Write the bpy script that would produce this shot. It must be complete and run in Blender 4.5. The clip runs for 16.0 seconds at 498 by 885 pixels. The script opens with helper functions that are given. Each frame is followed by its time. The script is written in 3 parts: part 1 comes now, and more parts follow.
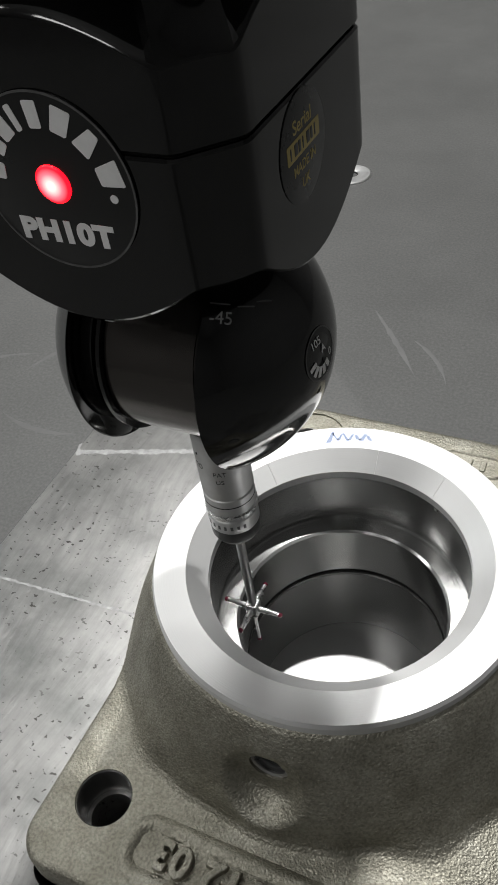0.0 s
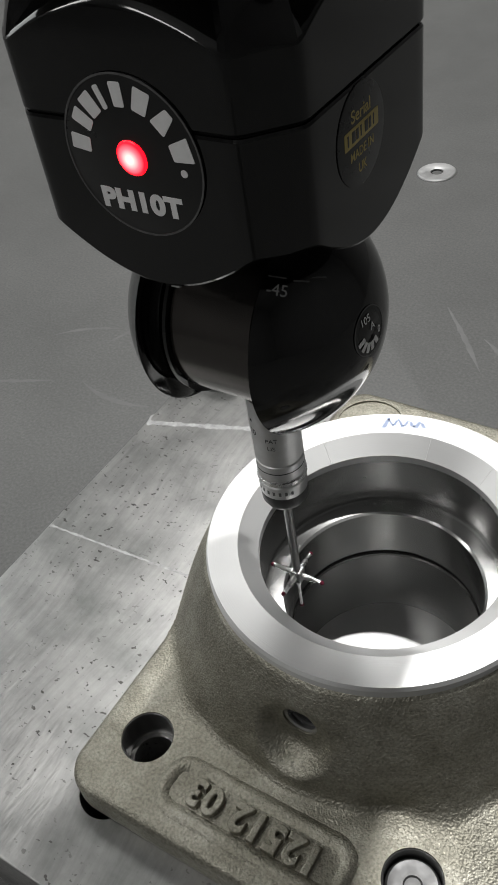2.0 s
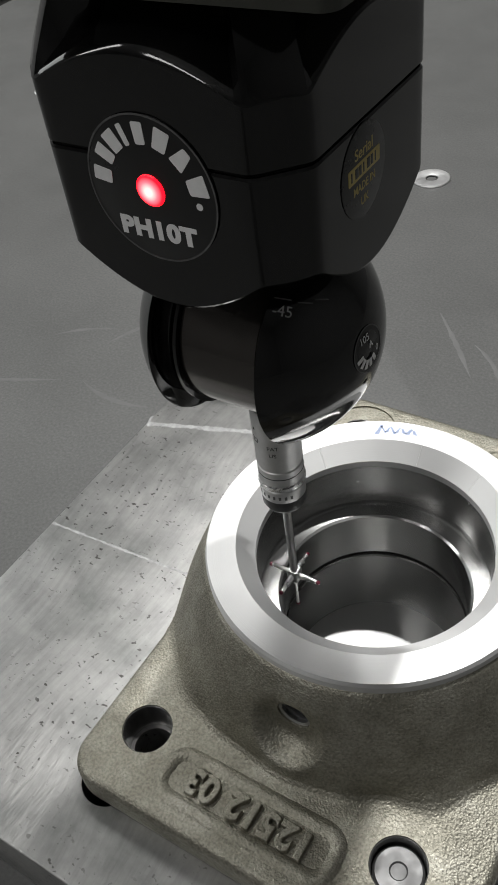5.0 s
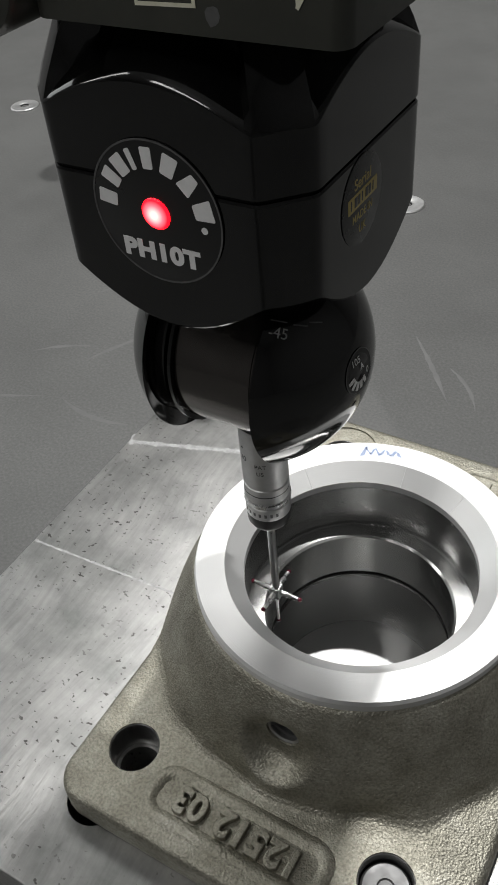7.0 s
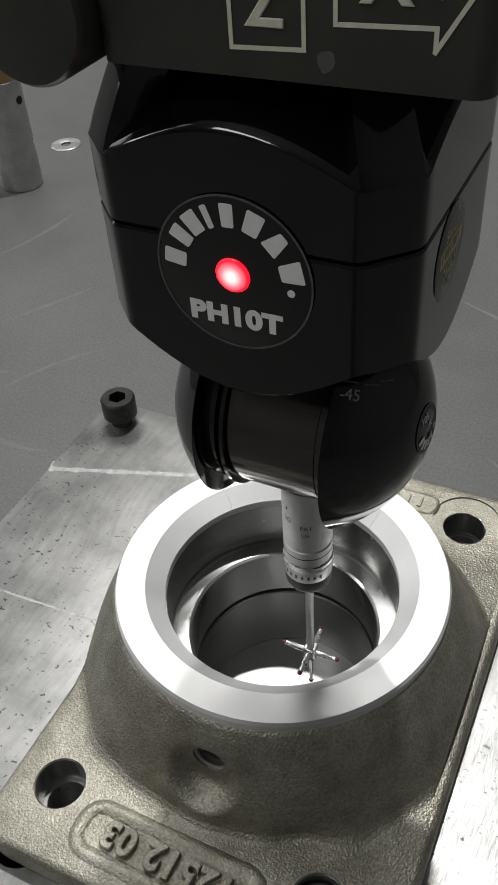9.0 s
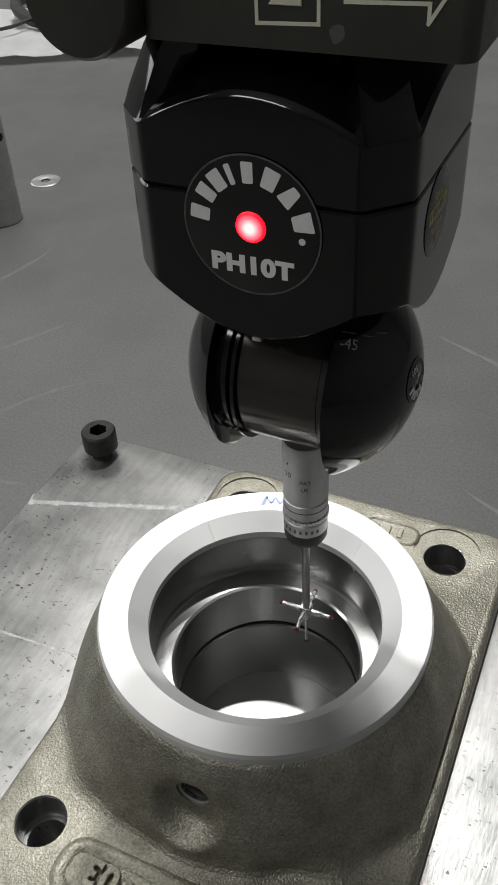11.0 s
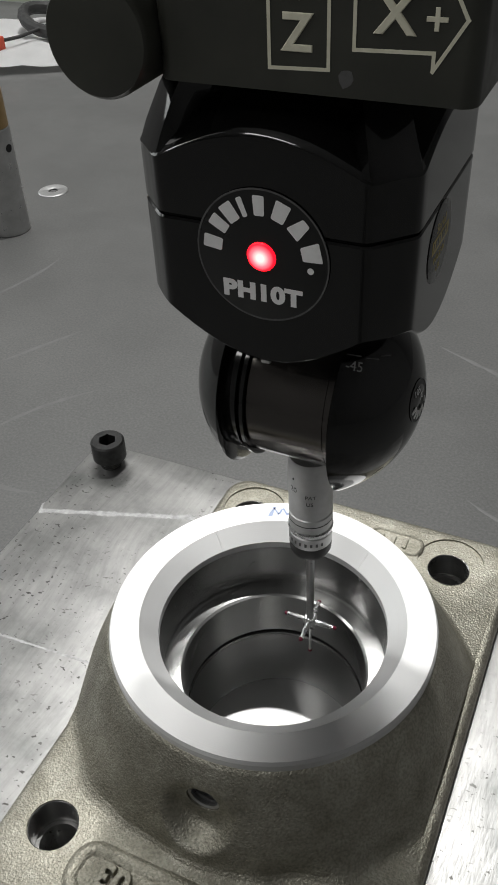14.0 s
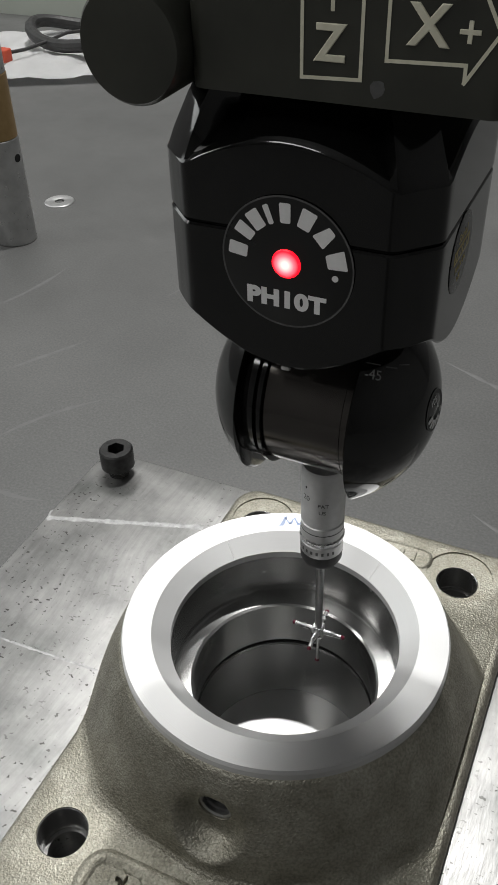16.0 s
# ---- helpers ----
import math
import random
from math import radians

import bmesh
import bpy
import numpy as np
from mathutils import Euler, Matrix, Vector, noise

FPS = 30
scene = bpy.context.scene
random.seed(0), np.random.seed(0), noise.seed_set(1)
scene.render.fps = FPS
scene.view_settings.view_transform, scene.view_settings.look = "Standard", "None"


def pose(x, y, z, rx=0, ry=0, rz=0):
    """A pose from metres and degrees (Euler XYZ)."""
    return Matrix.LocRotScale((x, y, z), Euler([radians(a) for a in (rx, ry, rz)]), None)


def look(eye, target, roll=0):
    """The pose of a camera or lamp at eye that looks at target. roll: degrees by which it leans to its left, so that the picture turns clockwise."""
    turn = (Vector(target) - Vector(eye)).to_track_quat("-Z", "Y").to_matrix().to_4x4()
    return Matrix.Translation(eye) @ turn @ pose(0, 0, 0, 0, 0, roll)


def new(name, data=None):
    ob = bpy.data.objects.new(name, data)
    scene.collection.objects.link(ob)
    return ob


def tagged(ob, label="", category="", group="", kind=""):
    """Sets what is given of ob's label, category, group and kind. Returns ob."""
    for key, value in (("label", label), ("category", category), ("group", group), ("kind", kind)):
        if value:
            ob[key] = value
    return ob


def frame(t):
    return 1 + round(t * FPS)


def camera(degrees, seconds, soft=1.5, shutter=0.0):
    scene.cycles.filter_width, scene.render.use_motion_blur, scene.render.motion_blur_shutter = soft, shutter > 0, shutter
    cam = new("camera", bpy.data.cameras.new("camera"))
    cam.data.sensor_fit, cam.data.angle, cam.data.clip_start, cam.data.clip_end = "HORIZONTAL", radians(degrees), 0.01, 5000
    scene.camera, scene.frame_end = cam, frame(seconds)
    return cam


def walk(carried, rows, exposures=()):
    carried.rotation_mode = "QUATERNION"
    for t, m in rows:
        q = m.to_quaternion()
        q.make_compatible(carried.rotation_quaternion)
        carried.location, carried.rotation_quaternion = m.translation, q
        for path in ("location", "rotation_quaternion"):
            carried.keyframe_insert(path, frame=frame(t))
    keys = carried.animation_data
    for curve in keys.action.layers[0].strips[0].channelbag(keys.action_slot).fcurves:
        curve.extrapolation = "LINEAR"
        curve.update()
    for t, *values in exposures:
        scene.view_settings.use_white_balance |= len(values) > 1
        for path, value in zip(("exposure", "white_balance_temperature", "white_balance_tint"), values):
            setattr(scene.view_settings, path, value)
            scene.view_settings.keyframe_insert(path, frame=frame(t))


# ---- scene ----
cam = camera(31.87, 16.0, soft=1.6)
walk(cam, [
    (0.0, pose(0.0662, -0.1434, 0.2744, 46.77, 7.24, 24.94)),
    (0.5, pose(0.0753, -0.1498, 0.2771, 47.04, 7.24, 28.74)),
    (1.0, pose(0.0766, -0.1529, 0.2784, 47.24, 7.33, 30.42)),
    (1.5, pose(0.0783, -0.1515, 0.2799, 46.95, 8.00, 31.38)),
    (2.0, pose(0.0782, -0.1541, 0.2812, 47.03, 7.46, 31.41)),
    (2.5, pose(0.0815, -0.1572, 0.2881, 46.79, 7.10, 31.59)),
    (3.0, pose(0.0819, -0.1588, 0.2910, 46.56, 6.97, 31.41)),
    (3.5, pose(0.0815, -0.1585, 0.2899, 46.59, 7.02, 31.65)),
    (6.0, pose(0.0790, -0.1627, 0.2967, 46.67, 5.55, 31.06)),
    (6.5, pose(0.0769, -0.1658, 0.2986, 47.28, 4.80, 30.39)),
    (7.0, pose(0.0744, -0.1656, 0.2965, 47.57, 4.38, 30.17)),
    (7.5, pose(0.0761, -0.1641, 0.2965, 47.46, 4.54, 30.20)),
    (8.0, pose(0.0766, -0.1636, 0.2966, 47.54, 4.48, 29.97)),
    (8.5, pose(0.0763, -0.1627, 0.2951, 47.49, 4.23, 29.72)),
    (9.0, pose(0.0793, -0.1603, 0.2968, 48.22, 3.49, 25.37)),
    (9.2, pose(0.0764, -0.1608, 0.2906, 48.82, 3.37, 23.60)),
    (11.5, pose(0.0782, -0.1631, 0.2990, 50.47, 2.38, 24.25)),
    (12.0, pose(0.0766, -0.1633, 0.2997, 50.27, 2.34, 24.29)),
    (12.5, pose(0.0782, -0.1638, 0.3008, 50.45, 2.58, 24.43)),
    (13.0, pose(0.0787, -0.1635, 0.3014, 50.50, 2.65, 24.43)),
    (13.5, pose(0.0769, -0.1673, 0.3031, 50.85, 2.17, 24.14)),
    (14.0, pose(0.0772, -0.1672, 0.3033, 50.81, 2.33, 24.32)),
    (14.5, pose(0.0728, -0.1687, 0.3021, 51.10, 1.66, 24.35)),
    (15.0, pose(0.0739, -0.1687, 0.3026, 51.33, 1.84, 24.60)),
    (15.5, pose(0.0754, -0.1686, 0.3041, 51.13, 2.08, 24.94)),
    (16.0, pose(0.0718, -0.1720, 0.3029, 51.77, 1.38, 24.56)),
])

# World: metres, granite top at z = 0, origin under the axis of the bore.
MM = 0.001
FZ = 45.0      # top of the flange, mm
PZ = 33.0      # top of the fixture plate, mm

# ---- world and lights ----
world = bpy.data.worlds.new("room_air")
scene.world = world
world.use_nodes = True
world.node_tree.nodes["Background"].inputs[0].default_value = (0.6, 0.62, 0.62, 1)
world.node_tree.nodes["Background"].inputs[1].default_value = 0.05


def area_lamp(name, x, y, z, sx, sy, power, target, color=(1.0, 0.995, 0.972)):
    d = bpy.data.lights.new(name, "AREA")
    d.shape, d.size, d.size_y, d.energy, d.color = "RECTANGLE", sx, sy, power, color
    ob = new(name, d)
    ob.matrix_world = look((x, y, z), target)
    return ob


area_lamp("key_panel_light", -0.07, 0.70, 2.42, 0.06, 0.05, 37, (0, 0, 0.05))
# Added fill behind the camera, brightens head front, cone and flange.
area_lamp("front_fill_light", -0.9, -1.8, 2.45, 1.2, 0.3, 13, (0, 0, 0.1))
# Added low fill from the left, no lamp known there.
area_lamp("room_fill_light", -2.05, -0.7, 1.75, 0.3, 1.0, 9, (0, 0, 0))
# Added fill at the unseen left wall, to show in the black facets.
area_lamp("left_fill_light", -2.85, 0.45, 1.05, 1.6, 1.1, 12, (0, 0, 0.2), (0.96, 1.0, 0.985))
area_lamp("second_panel_light", -0.29, 1.28, 2.42, 0.26, 0.12, 8, (0, 0, 0.05))
# Added back-left fill that lifts the sheen on the plate.
area_lamp("room_fill_light", -1.15, 1.62, 2.66, 1.2, 0.6, 24, (-1.10, 1.55, 0))

# ---- materials ----


def material(name, color, rough=0.5, metal=0.0):
    m = bpy.data.materials.new(name)
    m.use_nodes = True
    b = m.node_tree.nodes["Principled BSDF"]
    b.inputs["Base Color"].default_value = (*color, 1)
    b.inputs["Roughness"].default_value = rough
    b.inputs["Metallic"].default_value = metal
    return m


def node(m, kind, **ins):
    n = m.node_tree.nodes.new(kind)
    for k, v in ins.items():
        n.inputs[k.replace("_", " ")].default_value = v
    return n


def link(m, a, ao, b, bi):
    m.node_tree.links.new(a.outputs[ao], b.inputs[bi])


def bsdf(m):
    return m.node_tree.nodes["Principled BSDF"]


def coords(m, stretch=(1, 1, 1), turn=(0, 0, 0)):
    tc = node(m, "ShaderNodeTexCoord")
    mp = node(m, "ShaderNodeMapping")
    mp.inputs["Scale"].default_value = stretch
    mp.inputs["Rotation"].default_value = turn
    link(m, tc, "Object", mp, "Vector")
    return mp


def noise_ramp(m, src, scale, detail, stops, rough=0.6, target=None, out="Color"):
    n = node(m, "ShaderNodeTexNoise", Scale=scale, Detail=detail, Roughness=rough)
    link(m, src, "Vector", n, "Vector")
    r = node(m, "ShaderNodeValToRGB")
    els = r.color_ramp.elements
    while len(els) < len(stops):
        els.new(0.5)
    for el, (p, c) in zip(els, stops):
        el.position = p
        el.color = (*c, 1) if len(c) == 3 else c
    link(m, n, "Fac", r, "Fac")
    if target:
        link(m, r, "Color", bsdf(m), target)
    return n, r


def bump(m, height, out, strength, distance, chain=None):
    b = node(m, "ShaderNodeBump", Strength=strength, Distance=distance)
    link(m, height, out, b, "Height")
    if chain:
        link(m, chain, "Normal", b, "Normal")
    link(m, b, "Normal", bsdf(m), "Normal")
    return b


def g(v):
    return (v, v, v)


def mix(m, fac, fo, a, b, mode="MIX"):
    n = m.node_tree.nodes.new("ShaderNodeMix")
    n.data_type, n.blend_type = "RGBA", mode
    for sock, v in ((n.inputs[6], a), (n.inputs[7], b)):
        if isinstance(v, tuple):
            sock.default_value = (*v, 1)
        else:
            m.node_tree.links.new(v.outputs["Color"], sock)
    if fac is None:
        n.inputs[0].default_value = fo
    else:
        m.node_tree.links.new(fac.outputs[fo], n.inputs[0])
    return n


def make_granite():
    m = material("dark_granite", g(0.1), 0.3)
    c = coords(m)
    n, r = noise_ramp(m, c, 700, 3, [(0.3, (0.090, 0.091, 0.090)), (0.5, (0.112, 0.113, 0.111)), (0.72, (0.140, 0.140, 0.137))])
    n2, r2 = noise_ramp(m, c, 9, 4, [(0.3, g(0.86)), (0.7, g(1.10))])
    mx = mix(m, None, 1.0, r, r2, "MULTIPLY")
    # faint pale scuffs
    w = coords(m, (1, 3.5, 1), (0, 0, 0.9))
    n3, r3 = noise_ramp(m, w, 7, 5, [(0.62, g(0)), (0.74, g(0.16))], 0.55)
    mx2 = m.node_tree.nodes.new("ShaderNodeMix")
    mx2.data_type = "RGBA"
    m.node_tree.links.new(r3.outputs["Color"], mx2.inputs[0])
    m.node_tree.links.new(mx.outputs[2], mx2.inputs[6])
    mx2.inputs[7].default_value = (0.16, 0.16, 0.16, 1)
    m.node_tree.links.new(mx2.outputs[2], bsdf(m).inputs["Base Color"])
    noise_ramp(m, c, 30, 5, [(0.3, g(0.44)), (0.7, g(0.54))], target="Roughness")
    bump(m, n, "Fac", 0.03, 0.0003)
    return m


def make_cast():
    """Sand-cast skin: warm grey, coarse grain with bright facets."""
    m = material("sand_cast_aluminium", (0.5, 0.48, 0.43), 0.45, 0.92)
    c = coords(m)
    n, r = noise_ramp(m, c, 95, 6, [(0.25, (0.27, 0.258, 0.210)), (0.55, (0.385, 0.37, 0.312)), (0.8, (0.50, 0.485, 0.425))])
    n2, r2 = noise_ramp(m, c, 1150, 2, [(0.32, g(0.72)), (0.6, g(1.05))])
    mx = mix(m, None, 1.0, r, r2, "MULTIPLY")
    m.node_tree.links.new(mx.outputs[2], bsdf(m).inputs["Base Color"])
    noise_ramp(m, c, 1500, 3, [(0.3, g(0.40)), (0.7, g(0.64))], target="Roughness")
    v = node(m, "ShaderNodeTexVoronoi", Scale=1700.0, Randomness=1.0)
    v.feature = "SMOOTH_F1"
    link(m, c, "Vector", v, "Vector")
    b = bump(m, v, "Distance", 0.42, 0.00045)
    v1 = node(m, "ShaderNodeTexNoise", Scale=1100.0, Detail=3.0, Roughness=0.6)
    link(m, c, "Vector", v1, "Vector")
    b = bump(m, v1, "Fac", 0.42, 0.0006, b)
    v2 = node(m, "ShaderNodeTexNoise", Scale=170.0, Detail=3.0, Roughness=0.5)
    link(m, c, "Vector", v2, "Vector")
    bump(m, v2, "Fac", 0.16, 0.0014, b)
    return m


def make_turned(name, color, rough, aniso, axis_scale=1.0):
    """Metal turned on a lathe: fine rings round z, bright fans."""
    m = material(name, color, rough, 1.0)
    tg = m.node_tree.nodes.new("ShaderNodeTangent")
    tg.direction_type, tg.axis = "RADIAL", "Z"
    link(m, tg, "Tangent", bsdf(m), "Tangent")
    bsdf(m).inputs["Anisotropic"].default_value = aniso
    bsdf(m).inputs["Anisotropic Rotation"].default_value = 0.25
    c = coords(m)
    sx = m.node_tree.nodes.new("ShaderNodeSeparateXYZ")
    link(m, c, "Vector", sx, "Vector")
    ln = m.node_tree.nodes.new("ShaderNodeVectorMath")
    ln.operation = "LENGTH"
    cb = m.node_tree.nodes.new("ShaderNodeCombineXYZ")
    link(m, sx, "X", cb, "X")
    link(m, sx, "Y", cb, "Y")
    link(m, cb, "Vector", ln, 0)
    cb2 = m.node_tree.nodes.new("ShaderNodeCombineXYZ")
    link(m, ln, "Value", cb2, "X")
    link(m, sx, "Z", cb2, "Y")
    n = node(m, "ShaderNodeTexNoise", Scale=2600.0, Detail=2.0)
    link(m, cb2, "Vector", n, "Vector")
    bump(m, n, "Fac", 0.16 * axis_scale, 0.0002)
    n2, r2 = noise_ramp(m, c, 70, 5, [(0.3, g(rough * 0.94)), (0.7, g(rough * 1.1))], target="Roughness")
    return m


def make_plate():
    """Ground steel: passes of the cutter, long scratches, stains and clustered pits."""
    m = material("ground_steel_plate", g(0.55), 0.35, 0.9)
    c = coords(m)
    n, r = noise_ramp(m, c, 34, 7, [(0.28, (0.21, 0.216, 0.21)), (0.5, (0.36, 0.358, 0.352)), (0.78, (0.52, 0.516, 0.505))])
    # long fine scratches across the plate, bowed by a slow warp
    warp = node(m, "ShaderNodeTexNoise", Scale=9.0, Detail=1.0)
    link(m, c, "Vector", warp, "Vector")
    add = m.node_tree.nodes.new("ShaderNodeVectorMath")
    add.operation = "MULTIPLY_ADD"
    add.inputs[1].default_value = (0.05, 0.05, 0)
    link(m, warp, "Color", add, 0)
    link(m, c, "Vector", add, 2)
    st = m.node_tree.nodes.new("ShaderNodeMapping")
    st.inputs["Scale"].default_value = (1, 0.09, 1)
    st.inputs["Rotation"].default_value = (0, 0, -0.62)
    link(m, add, "Vector", st, "Vector")
    sn, sr = noise_ramp(m, st, 420, 6, [(0.34, g(0.76)), (0.5, g(1.0)), (0.66, g(1.2))], 0.65)
    ms = mix(m, None, 0.42, r, sr, "MULTIPLY")
    # clustered dark pits
    pc = coords(m, (1, 1.5, 1), (0, 0, 0.5))
    p, pr = noise_ramp(m, pc, 430, 2, [(0.31, g(0.05)), (0.345, g(1.0))], 0.5)
    q, qr = noise_ramp(m, pc, 150, 3, [(0.285, g(0.1)), (0.31, g(1.0))], 0.6)
    both = mix(m, None, 1.0, pr, qr, "MULTIPLY")
    k, kr = noise_ramp(m, c, 21, 3, [(0.40, g(0.0)), (0.56, g(1.0))], 0.6)
    pits = m.node_tree.nodes.new("ShaderNodeMix")
    pits.data_type = "RGBA"
    m.node_tree.links.new(kr.outputs["Color"], pits.inputs[0])
    pits.inputs[6].default_value = (1, 1, 1, 1)
    m.node_tree.links.new(both.outputs[2], pits.inputs[7])
    col = m.node_tree.nodes.new("ShaderNodeMix")
    col.data_type = "RGBA"
    m.node_tree.links.new(pits.outputs[2], col.inputs[0])
    col.inputs[6].default_value = (0.085, 0.082, 0.078, 1)
    m.node_tree.links.new(ms.outputs[2], col.inputs[7])
    m.node_tree.links.new(col.outputs[2], bsdf(m).inputs["Base Color"])
    fine = coords(m, (1, 0.12, 1), (0, 0, -0.6))
    fn, fr = noise_ramp(m, fine, 1300, 4, [(0.3, g(0.33)), (0.7, g(0.52))], target="Roughness")
    b = bump(m, fn, "Fac", 0.12, 0.0003)
    b = bump(m, sn, "Fac", 0.10, 0.0006, b)
    m2 = node(m, "ShaderNodeTexNoise", Scale=36.0, Detail=5.0)
    link(m, c, "Vector", m2, "Vector")
    bump(m, m2, "Fac", 0.06, 0.002, b)
    return m


def make_gloss_black(name, base=0.003, rough=0.075):
    m = material(name, g(base), rough)
    c = coords(m)
    noise_ramp(m, c, 45, 5, [(0.35, g(rough * 0.8)), (0.75, g(rough * 1.7))], target="Roughness")
    n = node(m, "ShaderNodeTexNoise", Scale=24.0, Detail=2.0)
    link(m, c, "Vector", n, "Vector")
    bump(m, n, "Fac", 0.04, 0.002)
    return m


def make_worn(name, a, b, scale, rough, metal=0.0, bstr=0.15):
    m = material(name, a, rough, metal)
    c = coords(m)
    n, r = noise_ramp(m, c, scale, 5, [(0.3, a), (0.7, b)], target="Base Color")
    noise_ramp(m, c, scale * 2.3, 4, [(0.3, g(rough * 0.8)), (0.75, g(min(1, rough * 1.3)))], target="Roughness")
    bump(m, n, "Fac", bstr, 0.0006)
    return m


def make_glow(name, color, strength):
    m = material(name, color, 0.3)
    bsdf(m).inputs["Emission Color"].default_value = (*color, 1)
    bsdf(m).inputs["Emission Strength"].default_value = strength
    return m


def make_led():
    """Red light: hot middle, deep red rim."""
    m = make_glow("red_led_glow", (1.0, 0.02, 0.04), 4.5)
    tc = node(m, "ShaderNodeTexCoord")
    mp = node(m, "ShaderNodeMapping")
    mp.inputs["Location"].default_value = (-0.0010, 0, -0.0007)
    mp.inputs["Scale"].default_value = (1, 0, 1)
    link(m, tc, "Object", mp, "Vector")
    ln = m.node_tree.nodes.new("ShaderNodeVectorMath")
    ln.operation = "LENGTH"
    link(m, mp, "Vector", ln, 0)
    mr = node(m, "ShaderNodeMapRange")
    mr.inputs["From Max"].default_value = 0.0033
    link(m, ln, "Value", mr, "Value")
    r = node(m, "ShaderNodeValToRGB")
    r.color_ramp.elements.new(0.5)
    for el, (p, c) in zip(list(r.color_ramp.elements), ((0.2, (1, 0.24, 0.22, 1)), (0.58, (1, 0.06, 0.075, 1)), (0.86, (0.75, 0.002, 0.008, 1)))):
        el.position, el.color = p, c
    link(m, mr, "Result", r, "Fac")
    link(m, r, "Color", bsdf(m), "Emission Color")
    return m


GRANITE = make_granite()
CAST = make_cast()
TURNED = make_turned("turned_aluminium", g(0.70), 0.52, 0.72)
# Base set below the rim's, painting in shade of bore and drilled holes.
BORE = make_turned("shaded_bored_aluminium", (0.42, 0.42, 0.415), 0.25, 0.85)
# Low base colour stands in for the unlit depth of the pocket.
POCKET = make_turned("shaded_turned_steel", (0.27, 0.27, 0.266), 0.24, 0.75)
POCKETFLOOR = make_turned("polished_steel_floor", g(0.70), 0.42, 0.2, 0.1)
PLATE = make_plate()
BLACK = make_gloss_black("gloss_black_housing")
SATIN = make_worn("satin_black_barrel", (0.07, 0.064, 0.06), (0.09, 0.083, 0.077), 60, 0.15, 0.8, 0.01)
# Near-black for joint lines; also paints the shade in holes and gap.
GROOVE = material("joint_and_shade_black", g(0.004), 0.7)
WHITE = make_worn("white_print", g(0.80), g(0.88), 400, 0.5)
GREYPRINT = make_worn("grey_print", g(0.35), g(0.5), 400, 0.5)
RINGLINE = make_worn("grey_ring_line", g(0.07), g(0.13), 300, 0.4)
GOLD = make_worn("gold_print", (0.42, 0.33, 0.10), (0.55, 0.45, 0.17), 500, 0.45, 0.3)
BADGE = make_gloss_black("black_badge_film", 0.010, 0.30)
LED = make_led()
BLOCK = make_worn("olive_black_enamel", (0.026, 0.027, 0.022), (0.045, 0.046, 0.037), 60, 0.38)
CREAM = make_worn("cream_print", (0.66, 0.64, 0.50), (0.78, 0.76, 0.62), 500, 0.55)
PROBE = make_worn("satin_steel_probe", g(0.52), g(0.60), 200, 0.42, 0.9, 0.01)
CHROME = make_worn("polished_steel", g(0.62), g(0.72), 150, 0.27, 1.0, 0.01)
CARBIDE = make_worn("grey_carbide", g(0.40), g(0.48), 300, 0.32, 1.0, 0.004)
DULL = make_worn("dull_turned_steel", g(0.13), g(0.2), 200, 0.58, 0.9, 0.03)
PIN = make_worn("turned_pin_steel", g(0.17), g(0.21), 60, 0.55, 0.9, 0.004)
RUBY = material("ruby_ball", (0.13, 0.018, 0.035), 0.08)
BURR_LIGHT_EDGE = make_worn("burr_and_light_edge_metal", g(0.27), g(0.45), 300, 0.5, 0.9)
SCUFF = make_worn("pale_scuff", g(0.125), g(0.15), 120, 0.55)
PALE = make_worn("pale_green_enamel", (0.42, 0.45, 0.40), (0.48, 0.51, 0.46), 8, 0.5)
BOLT = make_worn("black_oxide_steel", g(0.02), g(0.045), 300, 0.38, 0.6)
BRASS = make_worn("brown_brass", (0.36, 0.24, 0.11), (0.48, 0.33, 0.16), 80, 0.38, 0.7)
STEEL = make_worn("brushed_steel", g(0.42), g(0.55), 90, 0.32, 0.95)
PAPER = make_worn("white_paper", g(0.74), g(0.82), 30, 0.8)
CABLE = make_worn("black_cable", g(0.02), g(0.04), 100, 0.5)
REDP = make_worn("red_plastic", (0.5, 0.06, 0.03), (0.6, 0.1, 0.05), 60, 0.4)
BLUE = make_worn("blue_marker", (0.34, 0.44, 0.70), (0.55, 0.62, 0.80), 900, 0.5)
WALL = make_worn("grey_wall_paint", g(0.27), g(0.31), 3, 0.8)
CEIL = make_worn("white_ceiling_paint", g(0.62), g(0.68), 3, 0.85)
FLOOR = make_worn("grey_floor_paint", g(0.22), g(0.28), 4, 0.6)

# ---- mesh helpers (millimetres in, metres out) ----


def part(name, bm, mat, parent=None, label="", smooth=True, angle=35):
    bmesh.ops.recalc_face_normals(bm, faces=bm.faces)
    bmesh.ops.scale(bm, vec=(MM, MM, MM), verts=bm.verts)
    me = bpy.data.meshes.new(name)
    bm.to_mesh(me)
    bm.free()
    me.materials.append(mat)
    ob = new(name, me)
    if smooth:
        me.shade_smooth()
        me.set_sharp_from_angle(angle=radians(angle))
    if parent:
        ob.parent = parent
    if label:
        ob["label"] = label
    return ob


def loft(bm, rings, closed=True, cap0=True, cap1=True):
    vs = [[bm.verts.new(p) for p in ring] for ring in rings]
    n = len(vs[0])
    for a, b in zip(vs, vs[1:]):
        for i in range(n if closed else n - 1):
            j = (i + 1) % n
            bm.faces.new((a[i], a[j], b[j], b[i]))
    if cap0:
        bm.faces.new(list(reversed(vs[0])))
    if cap1:
        bm.faces.new(vs[-1])
    return vs


